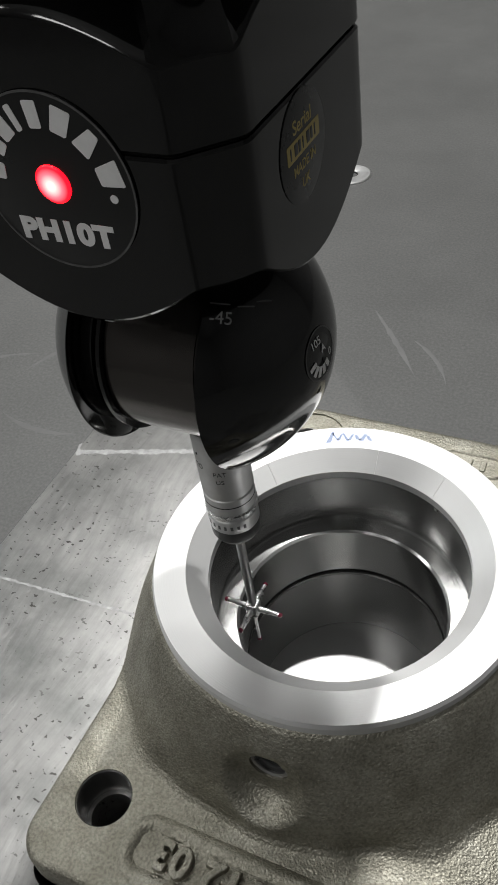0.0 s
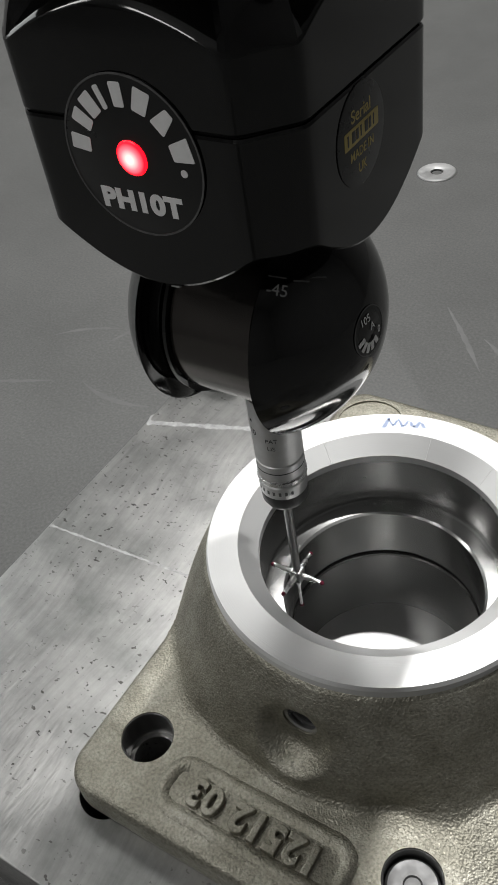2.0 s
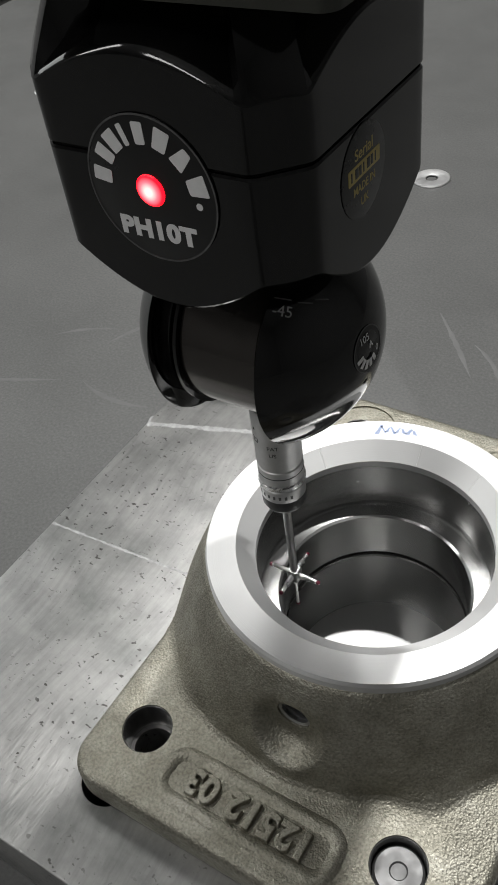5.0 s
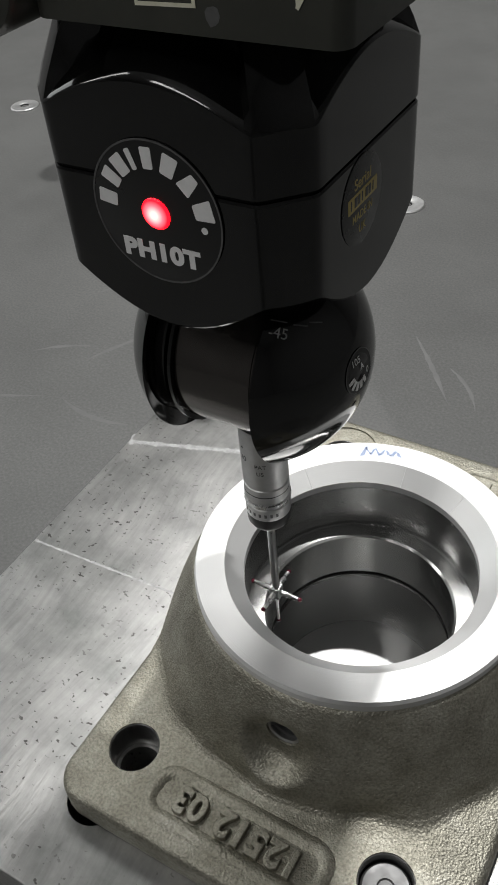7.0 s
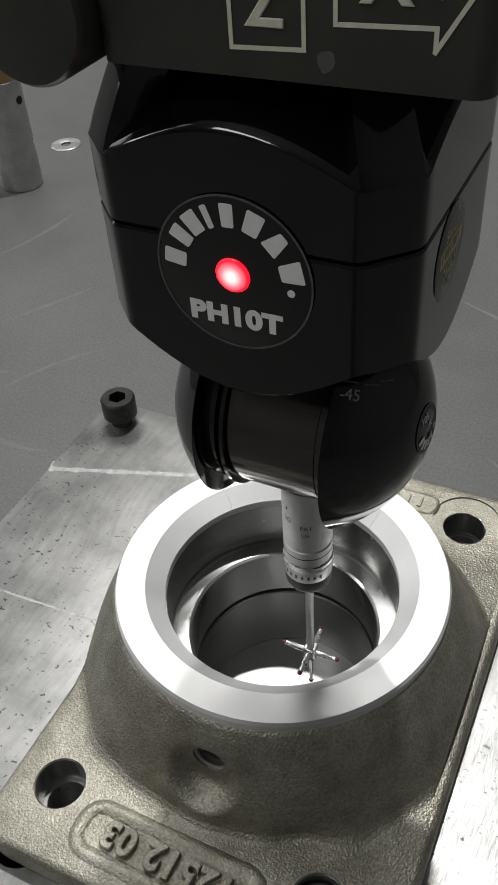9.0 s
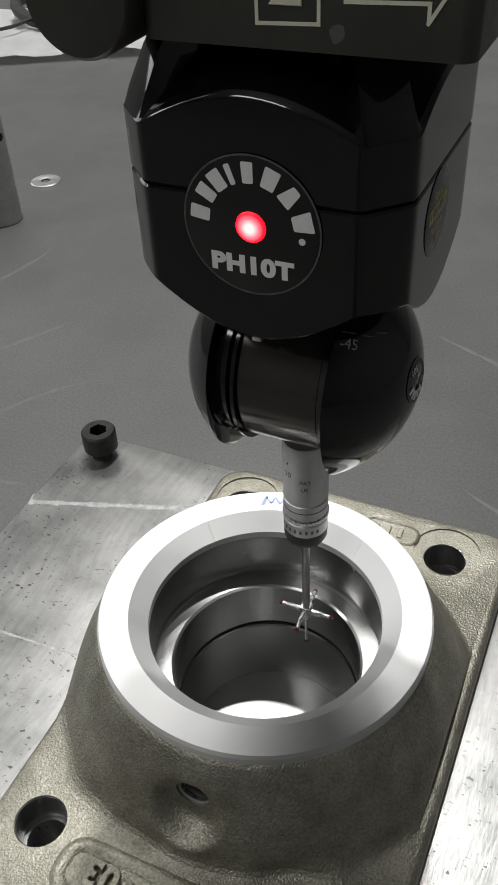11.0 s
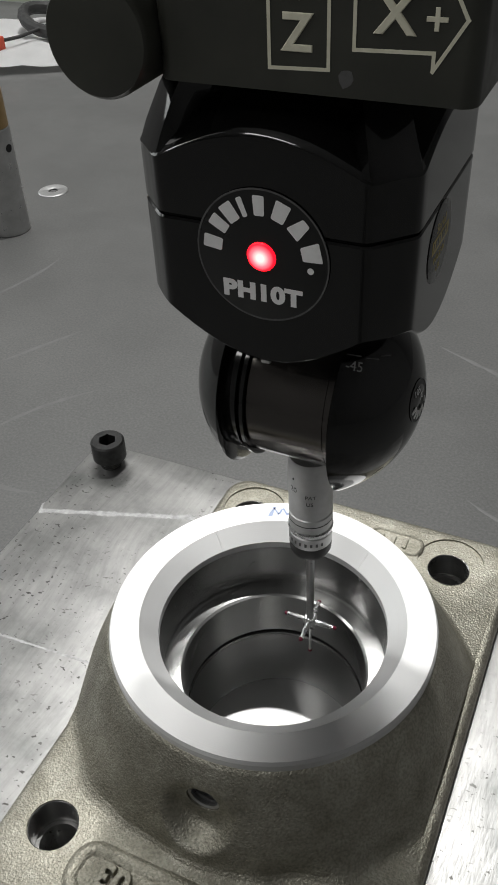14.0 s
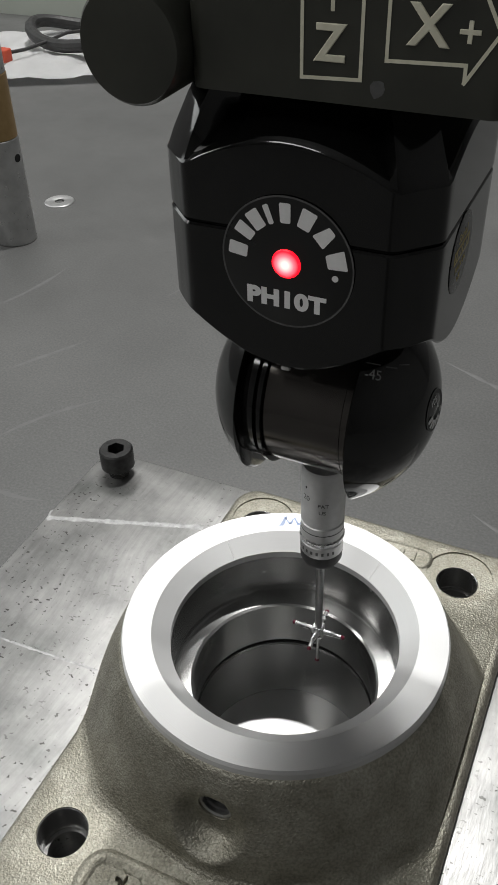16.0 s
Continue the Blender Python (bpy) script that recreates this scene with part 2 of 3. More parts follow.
def revolve(profile, n=96, c=(0, 0, 0), axis="z", closed=False, bm=None):
    """profile: (radius, height). closed: the profile is a loop; else its ends are capped."""
    bm = bm or bmesh.new()

    def at(r, h, a):
        x, y = r * math.cos(a), r * math.sin(a)
        q = (x, y, h) if axis == "z" else (h, x, y) if axis == "x" else (x, h, y)
        return (c[0] + q[0], c[1] + q[1], c[2] + q[2])
    pr = list(profile) + ([profile[0]] if closed else [])
    rings = [[at(max(r, 1e-3), h, 2 * math.pi * i / n) for i in range(n)] for r, h in pr]
    loft(bm, rings, True, not closed, not closed)
    if closed:
        bmesh.ops.remove_doubles(bm, verts=bm.verts, dist=1e-5)
    return bm


def rounded_rect(x0, x1, y0, y1, r, n=8):
    pts = []
    for cx, cy, a0 in ((x1 - r, y1 - r, 0), (x0 + r, y1 - r, 90), (x0 + r, y0 + r, 180), (x1 - r, y0 + r, 270)):
        for i in range(n + 1):
            a = radians(a0 + 90 * i / n)
            pts.append((cx + r * math.cos(a), cy + r * math.sin(a)))
    return pts


def slab(x0, x1, y0, y1, z0, z1, r=2.0, bevel=0.8, n=6, bm=None):
    bm = bm or bmesh.new()
    rings = [[(x, y, z0) for x, y in rounded_rect(x0, x1, y0, y1, r, n)],
             [(x, y, z1 - bevel) for x, y in rounded_rect(x0, x1, y0, y1, r, n)]]
    for k in (30, 60, 90):
        a = radians(k)
        ins, up = bevel * (1 - math.cos(a)), bevel * math.sin(a)
        rings.append([(x, y, z1 - bevel + up) for x, y in rounded_rect(x0 + ins, x1 - ins, y0 + ins, y1 - ins, max(r - ins, 0.05), n)])
    loft(bm, rings)
    return bm


def box(x0, x1, y0, y1, z0, z1, bev=0.0, bm=None):
    own = bmesh.new()
    bmesh.ops.create_cube(own, size=1, matrix=Matrix.Translation(((x0 + x1) / 2, (y0 + y1) / 2, (z0 + z1) / 2)) @ Matrix.Diagonal((x1 - x0, y1 - y0, z1 - z0, 1)))
    if bev:
        bmesh.ops.bevel(own, geom=own.edges[:], offset=bev, segments=2, affect="EDGES", profile=0.5)
    return own


def lettering(body, size, depth, bev=0.0, gap=1.0, fat=0.0):
    """A bmesh (mm) of built-in lettering in the xy plane, centred."""
    cu = bpy.data.curves.new("lettering", "FONT")
    cu.body, cu.size, cu.extrude, cu.bevel_depth, cu.align_x, cu.align_y = body, size, depth, bev, "CENTER", "CENTER"
    cu.space_character, cu.offset = gap, fat
    ob = new("lettering", cu)
    dg = bpy.context.evaluated_depsgraph_get()
    me = bpy.data.meshes.new_from_object(ob.evaluated_get(dg))
    bm = bmesh.new()
    bm.from_mesh(me)
    bpy.data.objects.remove(ob)
    bpy.data.curves.remove(cu)
    bpy.data.meshes.remove(me)
    return bm


def fit_print(bm, w, h):
    """Scale flat lettering to a width and a height, about its middle."""
    xs, ys = [v.co.x for v in bm.verts], [v.co.y for v in bm.verts]
    bmesh.ops.translate(bm, verts=bm.verts, vec=(-(max(xs) + min(xs)) / 2, -(max(ys) + min(ys)) / 2, 0))
    bmesh.ops.scale(bm, verts=bm.verts, vec=(w / (max(xs) - min(xs)), h / (max(ys) - min(ys)), 1))
    return bm


def boolean(bm, cutters, op="DIFFERENCE"):
    """Cut the bmesh by others; a new bmesh."""
    me = bpy.data.meshes.new("work")
    bmesh.ops.recalc_face_normals(bm, faces=bm.faces)
    bm.to_mesh(me)
    bm.free()
    ob = new("work", me)
    tools = []
    for cb in cutters:
        bmesh.ops.recalc_face_normals(cb, faces=cb.faces)
        cm = bpy.data.meshes.new("tool")
        cb.to_mesh(cm)
        cb.free()
        co = new("tool", cm)
        tools.append(co)
        md = ob.modifiers.new("cut", "BOOLEAN")
        md.operation, md.solver, md.object = op, "EXACT", co
    dg = bpy.context.evaluated_depsgraph_get()
    out = bpy.data.meshes.new_from_object(ob.evaluated_get(dg))
    res = bmesh.new()
    res.from_mesh(out)
    for o in (ob, *tools):
        d = o.data
        bpy.data.objects.remove(o)
        bpy.data.meshes.remove(d)
    bpy.data.meshes.remove(out)
    return res


def thing(name, x=0, y=0, z=0, label="", category="", group="", kind=""):
    ob = new(name)
    ob.location = (x * MM, y * MM, z * MM)
    ob.empty_display_size = 0.01
    return tagged(ob, label, category, group, kind)


# ---- the room ----
def room():
    bm = box(-3000, 3000, -3000, 3000, -880, -800)
    tagged(part("floor", bm, FLOOR, smooth=False), "grey painted concrete workshop floor", "floor", kind="structure")
    bm = box(-3000, 3000, -3000, 3000, 2700, 2780)
    tagged(part("ceiling", bm, CEIL, smooth=False), "plain white painted ceiling above the machine", "ceiling", kind="structure")
    for nm, b in (("wall_north", (-3000, 3000, 3000, 3100)), ("wall_south", (-3000, 3000, -3100, -3000)),
                  ("wall_east", (3000, 3100, -3000, 3000)), ("wall_west", (-3100, -3000, -3000, 3000))):
        tagged(part(nm, box(*b, -800, 2700), WALL, smooth=False), "plain light grey painted room wall", "wall", kind="structure")


def granite():
    bm = slab(-1000, 700, -650, 1150, -180, 0, 12, 5)
    t = tagged(part("granite_table", bm, GRANITE), "dark grey polished granite measuring table with faint scuffs", "measuring table", kind="structure")
    for x0, x1 in ((-800, -560), (260, 500)):
        tagged(part("table_stand", slab(x0, x1, -520, 1020, -795, -181, 10, 4), WALL, smooth=False), "plain grey painted stand carrying the granite table", "stand", kind="structure")


def insert_bush(x, y, lbl):
    t = thing("threaded_insert", x, y, 0, lbl, "insert", "steel inserts in the granite")
    part("flange_ring", revolve([(4.2, -3), (4.2, 0.9), (5.0, 1.2), (12.2, 1.2), (13, 0.5), (13, -3)], 40, closed=True), PROBE, t)
    # Lining coloured black for the shade inside the hole.
    part("threaded_hole", revolve([(0.1, -2.5), (4.1, -2.5), (4.1, 0.3), (3.4, 0.4), (3.4, -2), (0.1, -2)], 24), GROOVE, t, "threaded hole with its shade painted black")


# ---- fixture plate ----
def fixture_plate():
    bm = slab(-139, 140, -121.5, 104, 0, PZ, 2.0, 0.7)
    hole = [revolve([(9, -5), (9, PZ + 5)], 40, (-49, -90, 0))]
    hole += [revolve([(6.5, 4), (6.5, PZ + 5)], 32, (sx * 42.6, sy * 74.5, 0)) for sx, sy in ((1, 1), (-1, 1), (-1, -1))]
    hole.append(revolve([(33.2, 1.2), (33.2, PZ + 5)], 96))
    bm = boolean(bm, hole)
    t = thing("fixture_plate", 0, 0, 0, "scuffed bright steel fixture plate with dark pits, lying on the granite", "plate")
    part("plate_body", bm, PLATE, t)
    sleeve = part("pocket_sleeve", revolve([(31.4, 2.6), (31.4, PZ - 1.6), (31.9, PZ - 1.0), (33.1, PZ - 1.0), (33.1, 2.6)], 128, closed=True), POCKET, t, "turned wall of the round pocket, darkened for its shade", angle=20)
    # Black ring fills the gap in place of its shade.
    part("pocket_gap_shade", revolve([(32.0, PZ - 0.95), (33.15, PZ - 0.95), (33.15, PZ - 0.1), (32.0, PZ - 0.1)], 96, closed=True), GROOVE, sleeve)
    part("pocket_floor", revolve([(33.1, 1.3), (33.1, 2.5), (0.4, 2.5)], 96), POCKETFLOOR, t, "bright pocket floor", angle=20)
    # Narrow strip: machining line. Wide strip: added ridge for an edge of light.
    for a, b, w in (((-138.4, -14.9), (-62, -11.4), 0.75), ((-138.4, 51.2), (-70, 73.5), 2.7)):
        d = math.hypot(b[0] - a[0], b[1] - a[1])
        bm = bmesh.new()
        n = 60
        rnd = random.Random(5)
        rings = []
        for i in range(n + 1):
            s = i / n
            ww = w * (1.1 + 1.0 * rnd.random())
            x, y = a[0] + (b[0] - a[0]) * s, a[1] + (b[1] - a[1]) * s + 0.25 * (rnd.random() - 0.5)
            nx, ny = -(b[1] - a[1]) / d, (b[0] - a[0]) / d
            h = (0.04 + 0.06 * rnd.random()) * min(1.0, 1.6 / w)
            rings.append([(x - nx * ww, y - ny * ww, PZ - 0.1), (x, y, PZ + h), (x + nx * ww, y + ny * ww, PZ - 0.1)])
        loft(bm, rings)
        part("burr_and_light_edge", bm, BURR_LIGHT_EDGE, t, "thin bright raised strip, machining line and wider stand-in for a light edge")


def cap_screw(x, y, z):
    t = thing("cap_screw", x, y, z, "black hexagon socket cap screw standing proud in the plate corner", "screw")
    hexa = bmesh.new()
    loft(hexa, [[(4.3 * math.cos(radians(60 * i)), 4.3 * math.sin(radians(60 * i)), h) for i in range(6)] for h in (8, 20)])
    bm = revolve([(7.6, 5), (8, 5.4), (8, 14.2), (7.3, 15)], 48)
    part("screw_head", boolean(bm, [hexa]), BOLT, t)
    part("screw_shank", revolve([(4.9, -8), (4.9, 0), (4.6, 0.4), (4.9, 0.9), (4.6, 1.5), (4.9, 2.1), (4.6, 2.7), (4.9, 3.3), (4.9, 5.2)], 32), BOLT, t)


# ---- the casting under test ----
HX, HY = 42.6, 74.5


def housing():
    t = thing("housing_casting", 0, 0, PZ, "cast aluminium housing with machined rim, bore and four-hole flange", "casting")
    z0 = FZ - PZ

    # flange with rounded corners, in the space of the thing (plate top is 0)
    fl = bmesh.new()
    rings = []
    for ins, z in ((1.0, 0), (0.2, 1.0), (0, 3), (0, z0 - 2.6), (0.35, z0 - 1.4), (1.1, z0 - 0.5), (2.4, z0)):
        rings.append([(x, y, z) for x, y in rounded_rect(-59.2 + ins, 66 - ins, -97 + ins, 95 - ins, 10.5 - ins, 10)])
    loft(fl, rings)

    # conical body that flares into the flange
    keys = [(73, -3.5), (71.4, -0.3), (69.6, 0.5), (68.3, 1.7), (67.4, 3.4), (66.4, 6), (64.7, 10), (62.7, 14.5), (60.3, 19.5), (57.9, 24.5), (55.7, 29), (54.1, 31.6), (53.0, 32.6)]
    prof = [(a[0] + (b[0] - a[0]) * k / 5, a[1] + (b[1] - a[1]) * k / 5) for a, b in zip(keys, keys[1:]) for k in range(5)] + [keys[-1]]
    n = 300
    body = bmesh.new()
    rings = []
    for r, z in prof:
        ring = []
        for i in range(n):
            a = 2 * math.pi * i / n
            k = 0.35 * noise.noise(Vector((3 * math.cos(a), 3 * math.sin(a), z * 0.06)))
            low = max(0.0, 1 - z / 12)
            wave = 1.6 * low * noise.noise(Vector((2.2 * math.cos(a) + 7, 2.2 * math.sin(a), 0.3))) + 1.3 * low * noise.noise(Vector((5 * math.cos(a), 5 * math.sin(a) + 3, 1.3)))
            deg = math.degrees(a) % 360
            web = sum(h * math.exp(-((deg - c0) / w) ** 2) for c0, w, h in ((236, 7, 2.6), (249, 6, 0.8), (262, 7, -0.8), (298, 6, -2.4), (310, 7, 2.4), (211, 9, 1.2)))
            rr = r + k + 0.6 * wave + low * low * web
            # sunk spot face with a swollen lip below it on the front
            x, y, zz = rr * math.cos(a), rr * math.sin(a), z
            d = math.hypot(x - 2.0, (z - 16.2) * 1.05)
            if y < 0 and r < 72:
                flat = -57.6 - 0.014 * d * d * max(0.0, min(1.0, (17 - z) / 6)) + 0.35 * noise.noise(Vector((x * 0.3, z * 0.3, 4)))
                k = 1 / (1 + math.exp((d - 9.9) / 0.9))
                lip = 0.8 * math.exp(-((d - 11.8) / 1.8) ** 2) * max(0.0, min(1.0, (16 - z) / 8))
                y = y + (max(y, flat) - y) * k - lip
            x = max(-58.6, min(62.5, x))
            ring.append((x, y, zz + z0))
        rings.append(ring)
    loft(body, rings)
    bm = boolean(fl, [body], "UNION")
    cut = [revolve([(8.1, -5), (8.1, z0 + 20)], 48, (sx * HX, sy * HY, 0)) for sx in (-1, 1) for sy in (-1, 1)]
    cut.append(revolve([(40, -5), (40, 60)], 96))
    cut.append(revolve([(5.3, -75), (5.3, -40)], 40, (2.2, 0, 18.6 + z0), "y"))
    for sx in (-1, 1):
        cut.append(revolve([(13, z0 - 0.7), (13, z0 + 9)], 48, (sx * HX, 78, 0)))
    bm = boolean(bm, cut)
    part("cast_body", bm, CAST, t, "grey sand-cast skin", angle=50)

    # machined rim: crest, chamfer
    rim = revolve([(40, 29.5), (53.1, 29.5), (53.1, 34.9), (52.5, 36.1), (43.3, 36.1), (37.57, 30.9), (37.57, 28.0), (40, 28.0)], 192, (0, 0, z0), closed=True)
    part("machined_rim", rim, TURNED, t, "bright turned rim with inner chamfer", angle=20)
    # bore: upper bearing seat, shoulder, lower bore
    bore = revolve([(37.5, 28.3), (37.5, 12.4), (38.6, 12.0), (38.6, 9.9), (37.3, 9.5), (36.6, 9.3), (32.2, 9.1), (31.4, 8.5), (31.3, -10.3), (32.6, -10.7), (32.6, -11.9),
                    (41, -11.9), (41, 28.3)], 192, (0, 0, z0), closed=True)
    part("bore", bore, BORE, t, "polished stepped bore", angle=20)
    for sx in (-1, 1):
        for sy in (-1, 1):
            part("drilled_hole", revolve([(7.6, 0.3), (8.15, 0.3), (8.15, z0 - 0.5), (8.0, z0 - 0.35), (7.75, z0 - 0.6)], 48, (sx * HX, sy * HY, 0), closed=True), BORE, t)
    # threaded insert in the side hole
    part("side_port", revolve([(5.0, -56.9), (5.28, -56.9), (5.28, -41), (0.3, -41), (0.3, -42), (5.0, -42)], 32, (2.2, 0, 18.6 + z0), "y", closed=True), STEEL, t, "bright drilled side port")
    for k in range(5):
        part("thread_turn", revolve([(4.35, -0.3), (5.05, -0.7), (5.05, 0.7), (4.35, 0.3)], 32, (2.2, -56.4 + 2.0 * k, 18.6 + z0), "y", closed=True), STEEL, t)
    # raised cast number in its border
    dg = lettering("12512 03", 9.4, 0.75, 0.4, 1.12, 0.12)
    fit_print(dg, 40.5, 8.6)
    bmesh.ops.transform(dg, matrix=Matrix.Translation((-1.3, -82.5, z0 + 0.75)) @ Matrix.Rotation(math.pi, 4, "Z") @ Matrix.Rotation(radians(-1.5), 4, "Z"), verts=dg.verts)
    part("cast_number", dg, CAST, t, "raised cast number")
    bd = bmesh.new()
    rings = []
    for ins, h in ((-2.8, -0.3), (-1.7, 0.35), (-0.7, 0.95), (0.3, 1.0), (1.3, 0.6), (2.1, 0.2), (3.0, -0.3)):
        rings.append([(x, y, z0 + h) for x, y in rounded_rect(-29.5 + ins, 27 - ins, -89.2 + ins, -75.0 - ins, 5.5 - ins, 8)])
    for ring in rings:
        for i, (x, y, h) in enumerate(ring):
            ring[i] = (x + 0.25 * noise.noise(Vector((x * 0.2, y * 0.2, 1))), y + 0.4 * noise.noise(Vector((x * 0.15, y * 0.2, 6))), h)
    loft(bd, rings, True, False, False)
    part("number_border", bd, CAST, t)
    bd = bmesh.new()
    rings = []
    for ins, h in ((-0.9, -0.3), (-0.4, 0.3), (0.0, 0.5), (0.4, 0.3), (0.9, -0.3)):
        rings.append([(x, y, z0 + h) for x, y in rounded_rect(8 + ins, 30 - ins, 76 + ins, 86 - ins, 4 - ins, 6)])
    loft(bd, rings, True, False, False)
    part("small_border", bd, CAST, t)
    for k in range(3):
        part("cast_mark", slab(12 + 5 * k, 14 + 5 * k, 78.5, 83.5, z0 - 0.2, z0 + 0.6, 0.5, 0.3, 3), CAST, t)
    # scored lines on the chamfer and blue marker strokes on the rim
    for a in (141, 93, 62):
        ca, sa = math.cos(radians(a)), math.sin(radians(a))
        bm = bmesh.new()
        rings = []
        for s in (0.03, 0.97):
            r, z = 37.57 + 5.73 * s, 30.9 + 5.2 * s
            rings.append([(r * ca - 0.12 * sa * q - 0.05 * w * ca, r * sa + 0.12 * ca * q - 0.05 * w * sa, z + z0 + 0.06 * w) for q, w in ((-1, 0), (0, 1.2), (1, 0))])
        loft(bm, rings)
        part("scored_line", bm, WHITE, t)
    bm = bmesh.new()
    for k, (a, wd, ln) in enumerate(((113.0, 0.9, 5.0), (111.2, 0.5, 3.6), (109.4, 0.6, 2.6), (107.4, 0.6, 3.8), (105.2, 0.6, 2.8), (103.0, 0.8, 2.4), (100.6, 0.9, 3.2), (98.4, 0.8, 2.2))):
        ca, sa = math.cos(radians(a)), math.sin(radians(a))
        q = []
        for du, dv in ((-ln / 2, -wd), (ln / 2, -wd * 0.6), (ln / 2, wd * 0.6), (-ln / 2, wd)):
            rr = 48.2 + du
            dv += du * (0.5 if k % 2 else -0.35)
            q.append((rr * ca - dv * sa, rr * sa + dv * ca))
        loft(bm, [[(x, y, 36.08 + z0) for x, y in q], [(x, y, 36.13 + z0) for x, y in q]])
    part("marker_stroke", bm, BLUE, t, "faint blue marker scribble")
    return t


def locating_pin(x, y):
    t = thing("locating_pin", x, y, PZ, "turned steel locating pin inside a flange hole", "pin")
    part("pin_body", revolve([(7.2, 0), (7.2, 7.6), (6.5, 8.3), (2.6, 8.3), (2.2, 7.8), (0.4, 7.6)], 40), PIN, t)


# ---- the probe head ----
AX = 31.0   # face to axis


def octagon(h, c, n=7):
    """Corner-cut square outline with fine steps, half width h, corner cut c, softly rounded corners."""
    pts = []
    k = h - c
    base = [(k, -h), (h, -k), (h, k), (k, h), (-k, h), (-h, k), (-h, -k), (-k, -h)]
    for i, p in enumerate(base):
        q0, q1 = Vector(base[i - 1]), Vector(base[(i + 1) % 8])
        p = Vector(p)
        d0, d1 = (q0 - p).normalized(), (q1 - p).normalized()
        r = 1.3
        for s in (0, 0.5, 1):
            pts.append(tuple(p + d0 * r * (1 - s) ** 2 + d1 * r * s ** 2))
    out = []
    for i, p in enumerate(pts):
        q = pts[(i + 1) % len(pts)]
        out.append(p)
        d = math.hypot(q[0] - p[0], q[1] - p[1])
        m = int(d / 2.2)
        for j in range(1, m):
            out.append((p[0] + (q[0] - p[0]) * j / m, p[1] + (q[1] - p[1]) * j / m))
    return out


def probe_head():
    t = thing("probe_head", label="glossy black motorised probe head with red light and star stylus", category="probe head")
    oc = octagon(31, 8)

    def top(r):
        return 25.3 - (r - 31) * 0.86

    def bot(r):
        return -25.0 + (r - 31) * 1.27
    # lower and upper halves of the housing, parted at a seam
    for nm, a, b in (("lower_shell", "bot", 6.1), ("upper_shell", 6.6, "top")):
        bm = bmesh.new()
        rings = []

        def ring(scale, f):
            out = []
            for x, y in oc:
                r = math.hypot(x, y)
                out.append((x * scale * 0.985 + 0.5, y * scale + AX, f(r, r * scale)))
            return out
        if a == "bot":
            rings.append(ring(0.4, lambda r, rs: -27.5))
            for s in (0.8, 0.93):
                rings.append(ring(s, lambda r, rs: bot(r) + 0.2))
            rings.append(ring(0.985, lambda r, rs: bot(r) - 0.15))
            rings.append(ring(1.0, lambda r, rs: bot(r) + 0.5))
            rings.append(ring(1.0, lambda r, rs: 5.6))
            rings.append(ring(0.99, lambda r, rs: 6.1))
        else:
            rings.append(ring(0.99, lambda r, rs: 6.5))
            rings.append(ring(1.0, lambda r, rs: 7.0))
            rings.append(ring(1.0, lambda r, rs: top(r) - 0.5))
            rings.append(ring(0.99, lambda r, rs: top(r) + 0.1))
            for s in (0.955, 0.91, 0.86, 0.80, 0.74, 0.68):
                rows = []
                for x, y in oc:
                    r = math.hypot(x, y)
                    post = abs(x) > 22.4 and abs(y) > 22.4
                    z = top(r) + (r - r * s) * (1.95 if post else 0.72)
                    rows.append((x * s * 0.985 + 0.5, y * s + AX, min(z, 33.0)))
                rings.append(rows)
            rings.append(ring(0.6, lambda r, rs: 33.2))
        loft(bm, rings)
        part(nm, bm, BLACK, t, angle=24)
    bm = bmesh.new()
    loft(bm, [[(x * 0.96 + 0.5, y * 0.975 + AX, z) for x, y in oc] for z in (5.4, 7.2)])
    part("seam", bm, GROOVE, t)
    part("neck", revolve([(22, 33), (22, 36), (24, 36.4), (24, 40)], 64, (0, AX, 0)), SATIN, t)

    # front badge
    bx, bz = 1.1, 0.6
    badge = part("badge", revolve([(14.5, 0.2), (14.5, -0.25), (14.2, -0.35)], 72, (bx, 0, bz), "y"), BADGE, t, "round black badge with white print")
    part("badge_rim", revolve([(14.25, -0.30), (14.25, -0.42), (14.6, -0.42), (14.6, -0.30)], 72, (bx, 0, bz), "y", closed=True), RINGLINE, badge)
    # arc of plain white blocks in place of the maker's name: angle, width at the foot, width at the head
    for a, w0, w1 in ((171, 2.7, 2.9), (147, 2.3, 2.7), (128, 2.6, 3.1), (111.5, 1.1, 1.3), (92, 2.2, 2.5), (67.5, 2.8, 3.4), (42, 3.5, 2.0), (13, 2.9, 4.4)):
        bm = bmesh.new()
        out = [(-w0 / 2, -2.1), (w0 / 2, -2.1), (w1 / 2, 2.1), (-w1 / 2, 2.1)]
        loft(bm, [[(x, z, h) for x, z in out] for h in (0.0, 0.12)])
        bmesh.ops.bevel(bm, geom=[e for e in bm.edges if abs(e.verts[0].co.z - e.verts[1].co.z) > 0.05], offset=0.35, segments=3, affect="EDGES", profile=0.5)
        turn = Matrix.Rotation(radians(90 - a), 4, "Y") @ Matrix.Rotation(radians(90), 4, "X")
        bmesh.ops.transform(bm, matrix=Matrix.Translation((bx + 11.0 * math.cos(radians(a)), -0.33, bz + 11.0 * math.sin(radians(a)))) @ turn, verts=bm.verts)
        part("name_block", bm, WHITE, badge)
    part("mark_dot", revolve([(0.7, -0.33), (0.7, -0.46)], 20, (11.7, 0, -0.7), "y"), WHITE, badge)
    bm = lettering("PH10T", 5.9, 0.04, 0.0, 1.08, 0.34)
    fit_print(bm, 18.0, 4.15)
